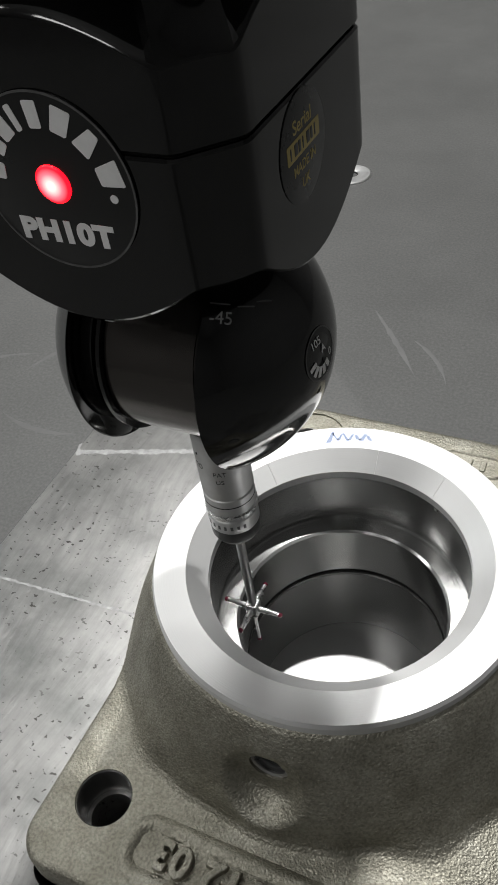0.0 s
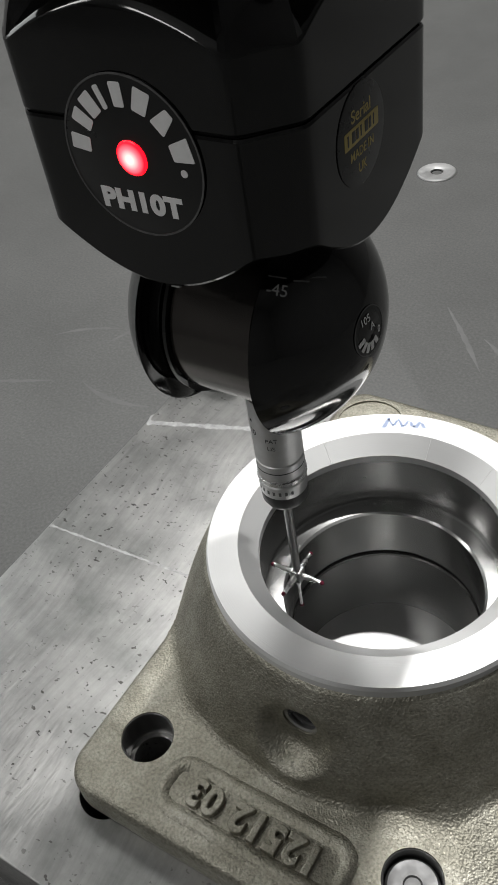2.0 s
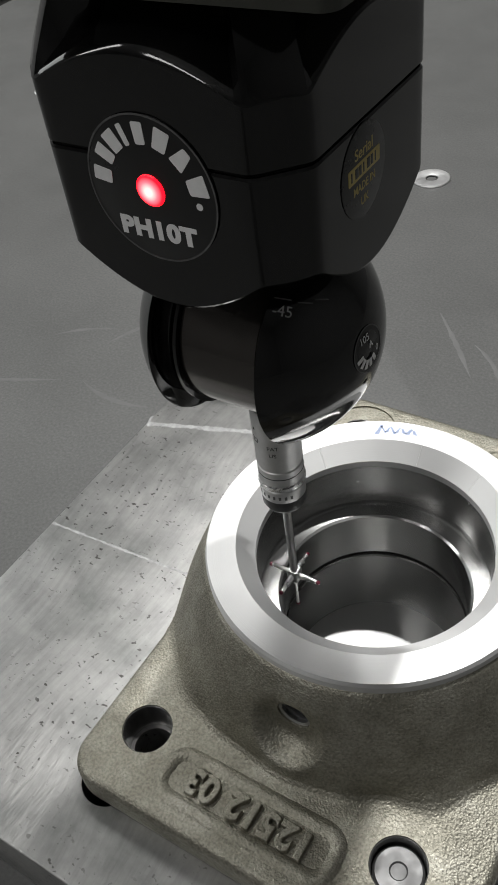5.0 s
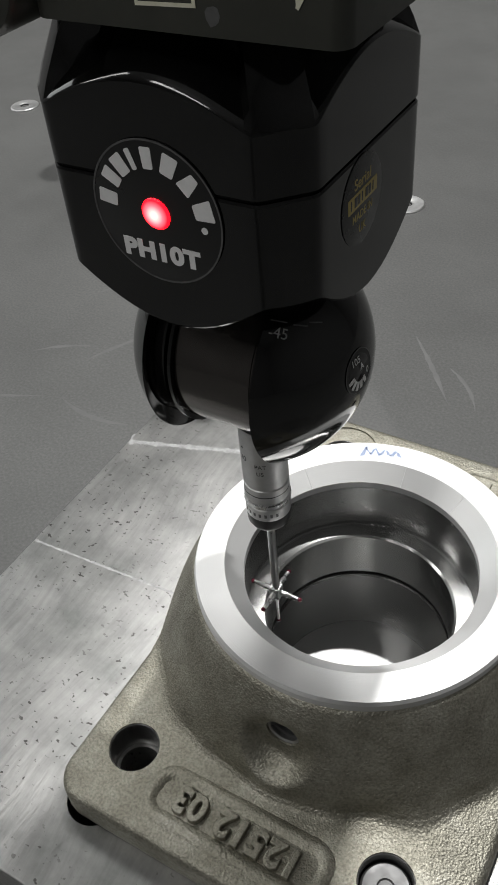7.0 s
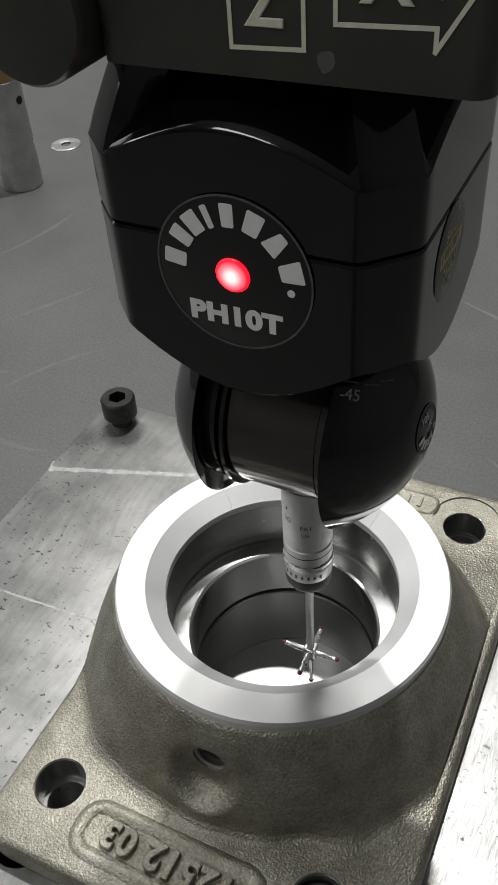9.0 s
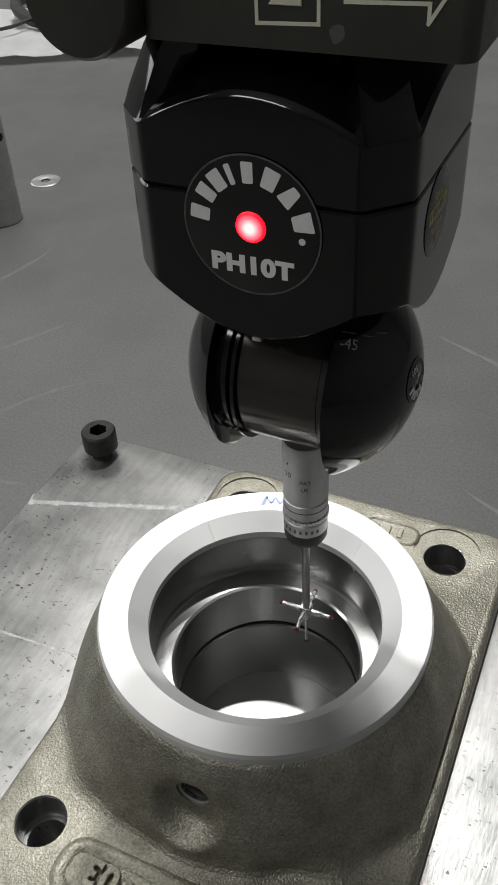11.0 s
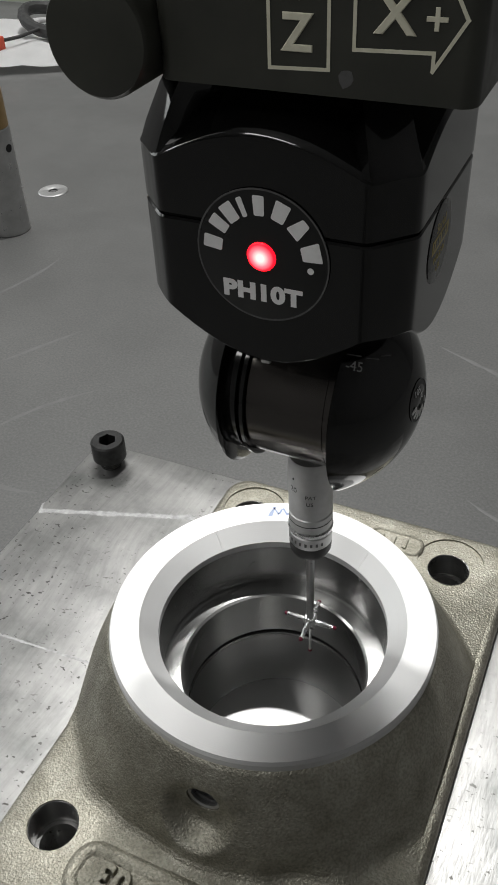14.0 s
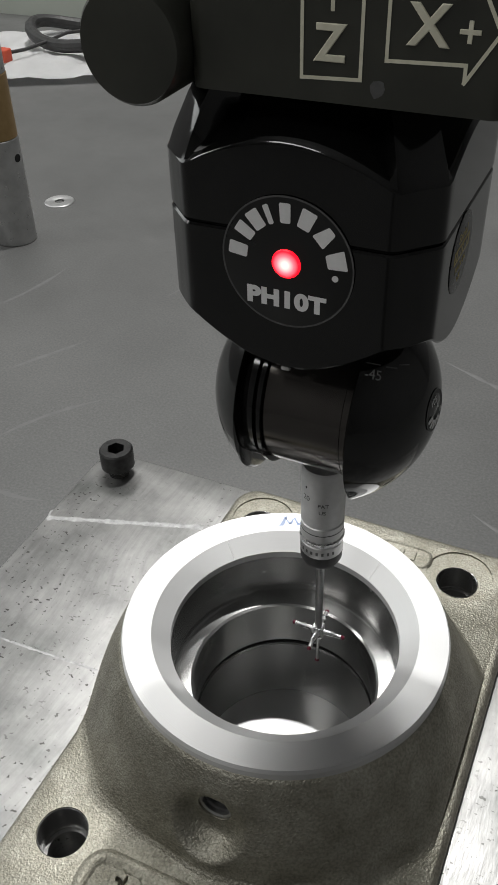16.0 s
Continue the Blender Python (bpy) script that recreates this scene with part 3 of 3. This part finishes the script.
    bmesh.ops.transform(bm, matrix=Matrix.Translation((1.0, -0.40, -7.6)) @ Matrix.Rotation(radians(90), 4, "X"), verts=bm.verts)
    part("model_print", bm, WHITE, badge, "bold white model lettering")
    part("status_light", revolve([(3.2, -0.2), (3.2, -0.5), (2.9, -0.8), (2.3, -1.0), (1.2, -1.1)], 32, (1.0, 0, 0.7), "y"), LED, badge, "glowing red status light")

    # label on the side
    lab = part("side_label", revolve([(9.2, AX - 0.3), (9.2, AX + 0.18), (9.0, AX + 0.24)], 56, (0, AX - 5, -3.2), "x"), BADGE, t, "round black label with gold print")
    def on_side(bm, z):
        bmesh.ops.transform(bm, matrix=Matrix.Translation((AX + 0.25, AX - 5, -3.2 + z)) @ Matrix.Rotation(radians(90), 4, "Z") @ Matrix.Rotation(radians(90), 4, "X"), verts=bm.verts)
        return bm
    for body, z, w, h in (("Serial", 4.3, 7.4, 2.3), ("MADE IN", -2.6, 9.0, 1.7), ("UK", -5.6, 3.2, 1.8)):
        part("label_print", on_side(fit_print(lettering(body, 3, 0.03, 0.0, 1.0, 0.03), w, h), z), GOLD, lab)
    part("number_panel", on_side(slab(-6.6, 6.6, -1.6, 1.6, 0, 0.06, 0.3, 0.03, 2), 0.9), GOLD, lab, "gold panel behind the stamped number")
    for k in range(7):
        w = 0.5 + 0.45 * ((k * 5) % 3)
        part("print_bar", on_side(slab(-5.5 + 1.65 * k, -5.5 + 1.65 * k + w, -1.0, 1.0, 0.05, 0.1, 0.1, 0.02, 2), 0.9), BADGE, lab)

    # swivelling knuckle under the head, turning on x
    cy, cz, kr = AX, -51.0, 30.0

    def cap(x0, x1, n=16):
        """Profile of a slice of the ball, from x0 to x1, with a rounded inner rim."""
        s = 1 if x1 > x0 else -1
        pr = [(math.sqrt(kr * kr - x0 * x0) - 5.5, x0), (math.sqrt(kr * kr - x0 * x0) - 0.8, x0), (math.sqrt(kr * kr - x0 * x0) - 0.15, x0 + 0.35 * s)]
        for i in range(1, n + 1):
            x = x0 + (x1 - x0) * math.sin(0.5 * math.pi * i / n)
            pr.append((math.sqrt(max(kr * kr - x * x, 4.0)), x))
        return pr
    part("right_dome", revolve(cap(13.6, 29.7), 96, (0, cy, cz), "x"), BLACK, t, angle=60)
    part("left_cap", revolve(cap(-15.5, -28.6), 96, (0, cy, cz), "x"), BLACK, t, angle=60)
    part("barrel", revolve([(20.5, -10.2), (21.0, -9.7), (21.0, 12.6), (20.4, 13.4)], 96, (0, cy, cz), "x"), SATIN, t)
    part("barrel_collar", revolve([(19.6, -15.6), (21.4, -15.4), (21.4, -12.6), (20.0, -12.3), (20.0, -11.2), (22.3, -11.0), (22.3, -10.1), (20, -9.9)], 96, (0, cy, cz), "x"), BLACK, t)
    part("barrel_ring", revolve([(20.6, 10.2), (21.25, 10.3), (21.25, 10.7), (20.6, 10.9)], 96, (0, cy, cz), "x", closed=True), SATIN, t)
    part("index_pin", box(-3.5, -1.2, 7.0, 9.4, -30.9, -27.4, 0.35), STEEL, t)

    def on_ball(bm, d, lift=0.03, roll=0.0):
        """Lay flat print (xy plane, facing +z) onto the ball in direction d."""
        d = Vector(d).normalized()
        m = d.to_track_quat("Z", "Y").to_matrix().to_4x4()
        for v in bm.verts:
            q = (m @ Matrix.Rotation(roll, 4, "Z")) @ Vector((v.co.x, v.co.y, kr))
            v.co = q.normalized() * (kr + lift + v.co.z) + Vector((0, cy, cz))
        return bm
    part("angle_mark", on_ball(lettering("-45", 3.4, 0.03), (16.8, -16.1, 18.9), 0.05, radians(-24)), GREYPRINT, t)
    part("angle_tick", on_ball(slab(-1.9, 1.9, -0.14, 0.14, 0, 0.04, 0.1, 0.02, 2), (16.4, -14.6, 21.2), 0.03, radians(-24)), RINGLINE, t)
    for dx, dy, dz in ((22.2, -8.5, 18.6), (20.2, -11.9, 19.4)):
        part("angle_tick", on_ball(slab(-1.7, 1.7, -0.14, 0.14, 0, 0.04, 0.1, 0.02, 2), (dx, dy, dz), 0.03, radians(-24)), RINGLINE, t)
    dd = (29.7, -2.2, 3.0)
    dial = part("dial", on_ball(revolve([(5.6, -0.3), (5.6, 0.12), (5.4, 0.16)], 40), dd, 0.0), BADGE, t, "round black dial with grey marks")
    part("dial_rim", on_ball(revolve([(5.5, 0.1), (5.5, 0.24), (5.75, 0.24), (5.75, 0.1)], 40, closed=True), dd, 0.0), RINGLINE, dial)
    for k in range(5):
        a = radians(195 + 26 * k)
        bm = slab(-0.55, 0.55, -1.2, 1.2, 0.1, 0.2, 0.2, 0.03, 2)
        bmesh.ops.transform(bm, matrix=Matrix.Translation((3.7 * math.cos(a), 3.7 * math.sin(a), 0)) @ Matrix.Rotation(a + math.pi / 2, 4, "Z"), verts=bm.verts)
        part("dial_mark", on_ball(bm, dd, 0.06), WHITE, dial)
    for body, x, y in (("105", -1.2, 3.2), ("A", 0.9, 0.9), ("0", 3.4, -1.6)):
        bm = lettering(body, 2.5, 0.03)
        bmesh.ops.translate(bm, verts=bm.verts, vec=(x, y, 0.16))
        part("dial_print", on_ball(bm, dd, 0.06), WHITE, dial)

    # touch probe below
    pb = part("probe_body", revolve([(6.3, -76), (6.55, -77), (6.6, -79), (6.6, -96.4), (6.3, -96.7), (6.3, -97.1), (6.6, -97.4), (6.6, -102.4), (6.2, -102.8)], 56, (0, AX, 0)), PROBE, t, "satin steel touch probe body")
    part("probe_ring", revolve([(6.1, -102.6), (6.9, -103.0), (6.9, -104.2), (6.5, -104.5), (6.3, -104.9)], 56, (0, AX, 0)), CHROME, pb)
    part("probe_groove", revolve([(6.3, -99.4), (6.63, -99.45), (6.63, -99.75), (6.3, -99.8)], 56, (0, AX, 0), closed=True), GROOVE, pb, "dark joint line")
    part("stylus_module", revolve([(6.3, -104.9), (6.6, -105.2), (6.6, -109.2), (6.4, -109.5)], 56, (0, AX, 0)), PROBE, pb, "polished stylus module")
    part("module_nose", revolve([(6.5, -109.4), (6.55, -110.2), (6.45, -112.6), (5.7, -114.2), (4.4, -115.0), (1.4, -115.4)], 56, (0, AX, 0)), CABLE, pb, "black tapered nose")
    for a0, a1, z, h in ((-150, -30, -107.2, 1.3),):
        for i in range(8):
            a = radians(a0 + (a1 - a0) * (i + 0.5) / 8)
            bm = box(-0.36, 0.36, -0.02, 0.03, -h / 2, h / 2)
            bmesh.ops.transform(bm, matrix=Matrix.Translation((6.62 * math.cos(a), AX + 6.62 * math.sin(a), z)) @ Matrix.Rotation(a + math.pi / 2, 4, "Z"), verts=bm.verts)
            part("name_block", bm, DULL, pb)
    for body, a, z, s in (("20", -118, -86.0, 2.6), ("PAT", -70, -87.6, 1.9), ("US", -72, -90.2, 1.9)):
        bm = lettering(body, s, 0.03)
        for v in bm.verts:
            aa = radians(a) + v.co.x / 6.6
            rr = 6.6 + v.co.z
            v.co = Vector((rr * math.cos(aa), AX + rr * math.sin(aa), z + v.co.y))
        part("probe_print", bm, BOLT, pb)
    part("red_dot", revolve([(0.5, 6.5), (0.5, 6.66)], 14, (-2.9, AX - 12.4, -82), "y"), BOLT, pb)
    part("stylus_stem", revolve([(1.9, -115), (1.9, -117.5), (1.25, -118.4), (1.25, -147.3)], 20, (0, AX, 0)), CARBIDE, t, "slim grey stylus stem")
    part("star_hub", slab(-1.9, 1.9, AX - 1.9, AX + 1.9, -151.7, -147.1, 0.7, 0.5, 3), CHROME, t)
    for dx, dy in ((1, 0), (-1, 0), (0, 1), (0, -1)):
        ax = "x" if dx else "y"
        s = dx + dy
        arm = part("star_arm", revolve([(0.95, 1.8 * s), (0.95, 5.2 * s), (0.7, 5.6 * s), (0.7, 8.2 * s)], 14, (0, AX, -149.5), ax), CHROME, t)
        bm = bmesh.new()
        bmesh.ops.create_uvsphere(bm, u_segments=16, v_segments=10, radius=0.75, matrix=Matrix.Translation((8.6 * dx, AX + 8.6 * dy, -149.5)))
        part("ruby_ball", bm, RUBY, arm, "ruby stylus ball")
    arm = part("down_stylus", revolve([(0.75, -151.5), (0.75, -154.5), (0.5, -154.9), (0.5, -165)], 14, (0, AX, 0)), CARBIDE, t)
    bm = bmesh.new()
    bmesh.ops.create_uvsphere(bm, u_segments=16, v_segments=10, radius=0.75, matrix=Matrix.Translation((0, AX, -165.4)))
    part("ruby_ball", bm, RUBY, arm, "ruby stylus ball")
    return t


def quill():
    t = thing("machine_quill", label="dark olive machine quill block with cream axis markings", category="machine quill")
    part("block", slab(-19, 40.5, -0.2, 70, 33.7, 120, 3, 1.2), BLOCK, t)
    part("ram", slab(-30, 40, 2, 78, 120, 900, 3, 1), BLOCK, t)
    part("side_knob", revolve([(10.4, 40), (11.0, 39), (11.0, -3.4), (10.3, -4.4), (8.6, -4.6)], 56, (-29.2, 0, 41), "y"), BLOCK, t, "round black knob beside the block")
    part("bridge", slab(-32, -16, 4, 36, 36.5, 70, 2, 1), BLOCK, t)

    def stroke(x0, z0, x1, z1, w=0.62, lift=0.0):
        d = Vector((x1 - x0, z1 - z0))
        ln = d.length
        bm = box(-w / 2, ln + w / 2, -0.06, 0.06, -w / 2, w / 2)
        bmesh.ops.transform(bm, matrix=Matrix.Translation((x0 + 0.7, -0.24 - lift, z0 - 0.3)) @ Matrix.Rotation(-math.atan2(d.y, d.x), 4, "Y"), verts=bm.verts)
        return bm
    for k, s in enumerate(((3.1, 38.0, 14.0, 38.4), (3.1, 38.0, 3.1, 60), (14.0, 38.4, 14.0, 60), (18.5, 42.0, 32.0, 42.4), (18.5, 42.0, 18.5, 56), (32.0, 42.4, 32.0, 40.0), (32.0, 39.6, 37.0, 47.6), (37.0, 47.6, 32.0, 56.5), (18.5, 56, 32, 56))):
        part("frame_line", stroke(*s, lift=0.012 * k), CREAM, t)
    for ch, x, z, s in (("Z", 8.6, 43.6, 8.4), ("X", 25.6, 47.6, 9.0), ("+", 32.4, 47.0, 7.0)):
        bm = lettering(ch, s, 0.05, 0.25 if ch != "+" else 0.1)
        bmesh.ops.transform(bm, matrix=Matrix.Translation((x + 0.4, -0.26, z - 0.2)) @ Matrix.Rotation(radians(90), 4, "X"), verts=bm.verts)
        part("axis_letter", bm, CREAM, t)
    part("arrow_tick", stroke(8.6, 49.4, 8.6, 53.5, 0.7), CREAM, t)
    # Small uneven patch, paler than the enamel.
    bm = bmesh.new()
    rnd = random.Random(8)
    ring = [(18.0 + (1.1 + 0.7 * rnd.random()) * math.cos(k * 0.7), 36.9 + (1.2 + 0.9 * rnd.random()) * math.sin(k * 0.7)) for k in range(9)]
    loft(bm, [[(x, -0.2, z) for x, z in ring], [(x, -0.25, z) for x, z in ring]])
    part("pale_spot", bm, RINGLINE, t, "small pale spot on the enamel")
    return t


# ---- things on the granite further off ----
def far_post(x, y):
    t = thing("stand_post", x, y, 0, "round steel post with a brown brass collar on the granite", "post")
    part("lower_sleeve", revolve([(15.5, 0), (16, 0.6), (16, 82), (15.5, 82.6)], 48), STEEL, t)
    part("brass_collar", revolve([(15.2, 82.6), (15.6, 83), (15.6, 128), (15.0, 128.6)], 48), BRASS, t)
    part("upper_sleeve", revolve([(14.8, 128.6), (15.2, 129), (15.2, 190), (14, 191.5)], 48), STEEL, t)
    # Solid black plug, painted shade instead of a drilled hole.
    part("cross_hole_shade", revolve([(3.1, -2), (3.1, 16.15)], 20, (0, 0, 68), "x"), GROOVE, t)


def far_paper():
    t = thing("paper_sheet", -650, 800, 1, "crumpled white paper sheet lying on the granite", "paper")
    bm = bmesh.new()
    n, m = 28, 22
    vs = []
    for i in range(n + 1):
        row = []
        for j in range(m + 1):
            x, y = 300 * (i / n - 0.5), 210 * (j / m - 0.5)
            z = 8 + 9 * noise.noise(Vector((x * 0.012, y * 0.014, 2))) + 5 * noise.noise(Vector((x * 0.035, y * 0.03, 5)))
            row.append(bm.verts.new((x, y, max(0.4, z))))
        vs.append(row)
    for i in range(n):
        for j in range(m):
            bm.faces.new((vs[i][j], vs[i + 1][j], vs[i + 1][j + 1], vs[i][j + 1]))
    bmesh.ops.solidify(bm, geom=bm.faces[:], thickness=0.4)
    ob = part("crumpled_sheet", bm, PAPER, t, angle=180)
    t.rotation_euler = (0, 0, radians(28))


def tube(points, r, n=10):
    bm = bmesh.new()
    rings = []
    pts = [Vector(p) for p in points]
    for i, p in enumerate(pts):
        d = (pts[min(i + 1, len(pts) - 1)] - pts[max(i - 1, 0)]).normalized()
        q = d.to_track_quat("Z", "Y").to_matrix()
        rings.append([tuple(p + q @ Vector((r * math.cos(2 * math.pi * k / n), r * math.sin(2 * math.pi * k / n), 0))) for k in range(n)])
    loft(bm, rings)
    return bm


def far_clutter():
    t = thing("black_cable", -640, 860, 0, "loop of black cable lying over the white paper", "cable")
    part("cable_loop", tube([(95 * math.cos(a * 0.2) + 20, 55 * math.sin(a * 0.2) - 10, 26 + 6 * math.sin(a * 0.5)) for a in range(30)], 8), CABLE, t)
    t = thing("red_clip", -690, 735, 14, "small orange red plastic clip with a dark cord on the paper", "clip")
    part("clip_body", slab(-16, 16, -8, 8, 0, 14, 4, 2), REDP, t)
    part("cord", tube([(10, 6, 8), (24, 24, 9), (30, 60, 10), (34, 100, 12), (60, 130, 12)], 2.2, 8), CABLE, t)
    t = thing("equipment_case", -860, 1060, 0, "pale green grey enamelled equipment case on the granite", "case")
    part("case_body", slab(-140, 230, -60, 70, 0, 85, 8, 3), PALE, t)
    part("case_foot", slab(-120, 210, -50, 60, -0.5, 6, 8, 1), CABLE, t)


def scuffs():
    """Pale curved scuffs on the granite."""
    bm = bmesh.new()
    rnd = random.Random(21)
    arcs = [(-266, 117, 40, 48, 0.9), (-231, 120, 70, 70, 1.2), (-70, 226, 60, -50, 1.1), (-42, 204, 40, -30, 0.9), (-270, 180, 60, 60, 1.2), (-170, 90, 50, -160, 1.0), (30, 168, 60, -35, 0.9),
            (-330, 240, 80, 65, 1.3), (-20, 300, 90, -25, 1.2), (-220, 300, 60, 80, 1.0), (-300, 60, 70, 20, 1.1), (60, 240, 70, 50, 1.1)]
    for x, y, ln, ang, w in arcs:
        a, bend, rings = radians(ang), rnd.uniform(-0.9, 0.9), []
        for i in range(15):
            q = i / 14
            ww = 2.0 * w * math.sin(math.pi * min(1, q + 0.04)) * rnd.uniform(0.5, 1.1) + 0.08
            aa = a + bend * q
            x, y = x + ln / 14 * math.cos(aa), y + ln / 14 * math.sin(aa)
            nx, ny = -math.sin(aa), math.cos(aa)
            rings.append([(x - nx * ww, y - ny * ww, -0.02), (x, y, 0.06), (x + nx * ww, y + ny * ww, -0.02)])
        loft(bm, rings)
    tagged(part("granite_scuffs", bm, SCUFF), "pale curved scuff marks on the granite", "scuffs", kind="stuff")


def motions():
    rows = [(0.0, -21.2, -46.2, 170.4), (0.5, -20.8, -46.3, 171.3), (1.0, -19.8, -46.2, 172.1), (1.5, -19.7, -46.3, 172.7), (2.0, -21.0, -47.3, 172.7), (2.5, -19.5, -46.3, 173.1), (3.0, -19.5, -46.4, 172.9),
            (3.5, -20.7, -47.0, 172.8), (6.0, -20.3, -46.7, 172.8), (6.5, -21.7, -47.2, 173.6), (7.0, -22.1, -47.5, 173.6), (7.5, -20.8, -47.1, 173.2), (7.7, -18.0, -47.1, 173.3), (8.0, -2.1, -47.3, 173.7),
            (8.3, 8.9, -47.4, 174.2), (8.5, 13.1, -47.5, 174.4), (8.8, 15.9, -47.3, 174.5), (9.0, 16.6, -47.1, 174.5), (9.4, 16.7, -45.0, 174.7), (10.9, 10.4, -21.2, 176.0), (11.3, 9.9, -19.8, 176.5),
            (11.5, 9.8, -19.7, 176.5), (12.0, 9.2, -20.4, 175.5), (12.5, 9.4, -20.5, 175.2), (13.0, 9.7, -19.8, 175.8), (13.5, 9.1, -19.7, 176.0), (14.0, 9.1, -20.4, 174.9), (14.5, 8.1, -20.6, 174.8), (15.0, 8.8, -19.9, 175.4),
            (15.5, 8.4, -20.7, 174.8), (16.0, 8.1, -20.8, 175.1)]
    for ob in (HEAD, QUILL):
        walk(ob, [(t, pose(x * MM, y * MM, (z + FZ) * MM)) for t, x, y, z in rows])


room()
granite()
for x, y, lbl in ((-389, 420, "round steel threaded insert flush in the granite"), (-132.5, 364.8, "round steel threaded insert flush in the granite"), (-527, 412, "round steel threaded insert flush in the granite")):
    insert_bush(x, y, lbl)
fixture_plate()
cap_screw(-124.5, 91.5, PZ)
housing()
locating_pin(HX, -HY)
HEAD = probe_head()
QUILL = quill()
far_post(-379, 345)
far_paper()
far_clutter()
scuffs()
motions()
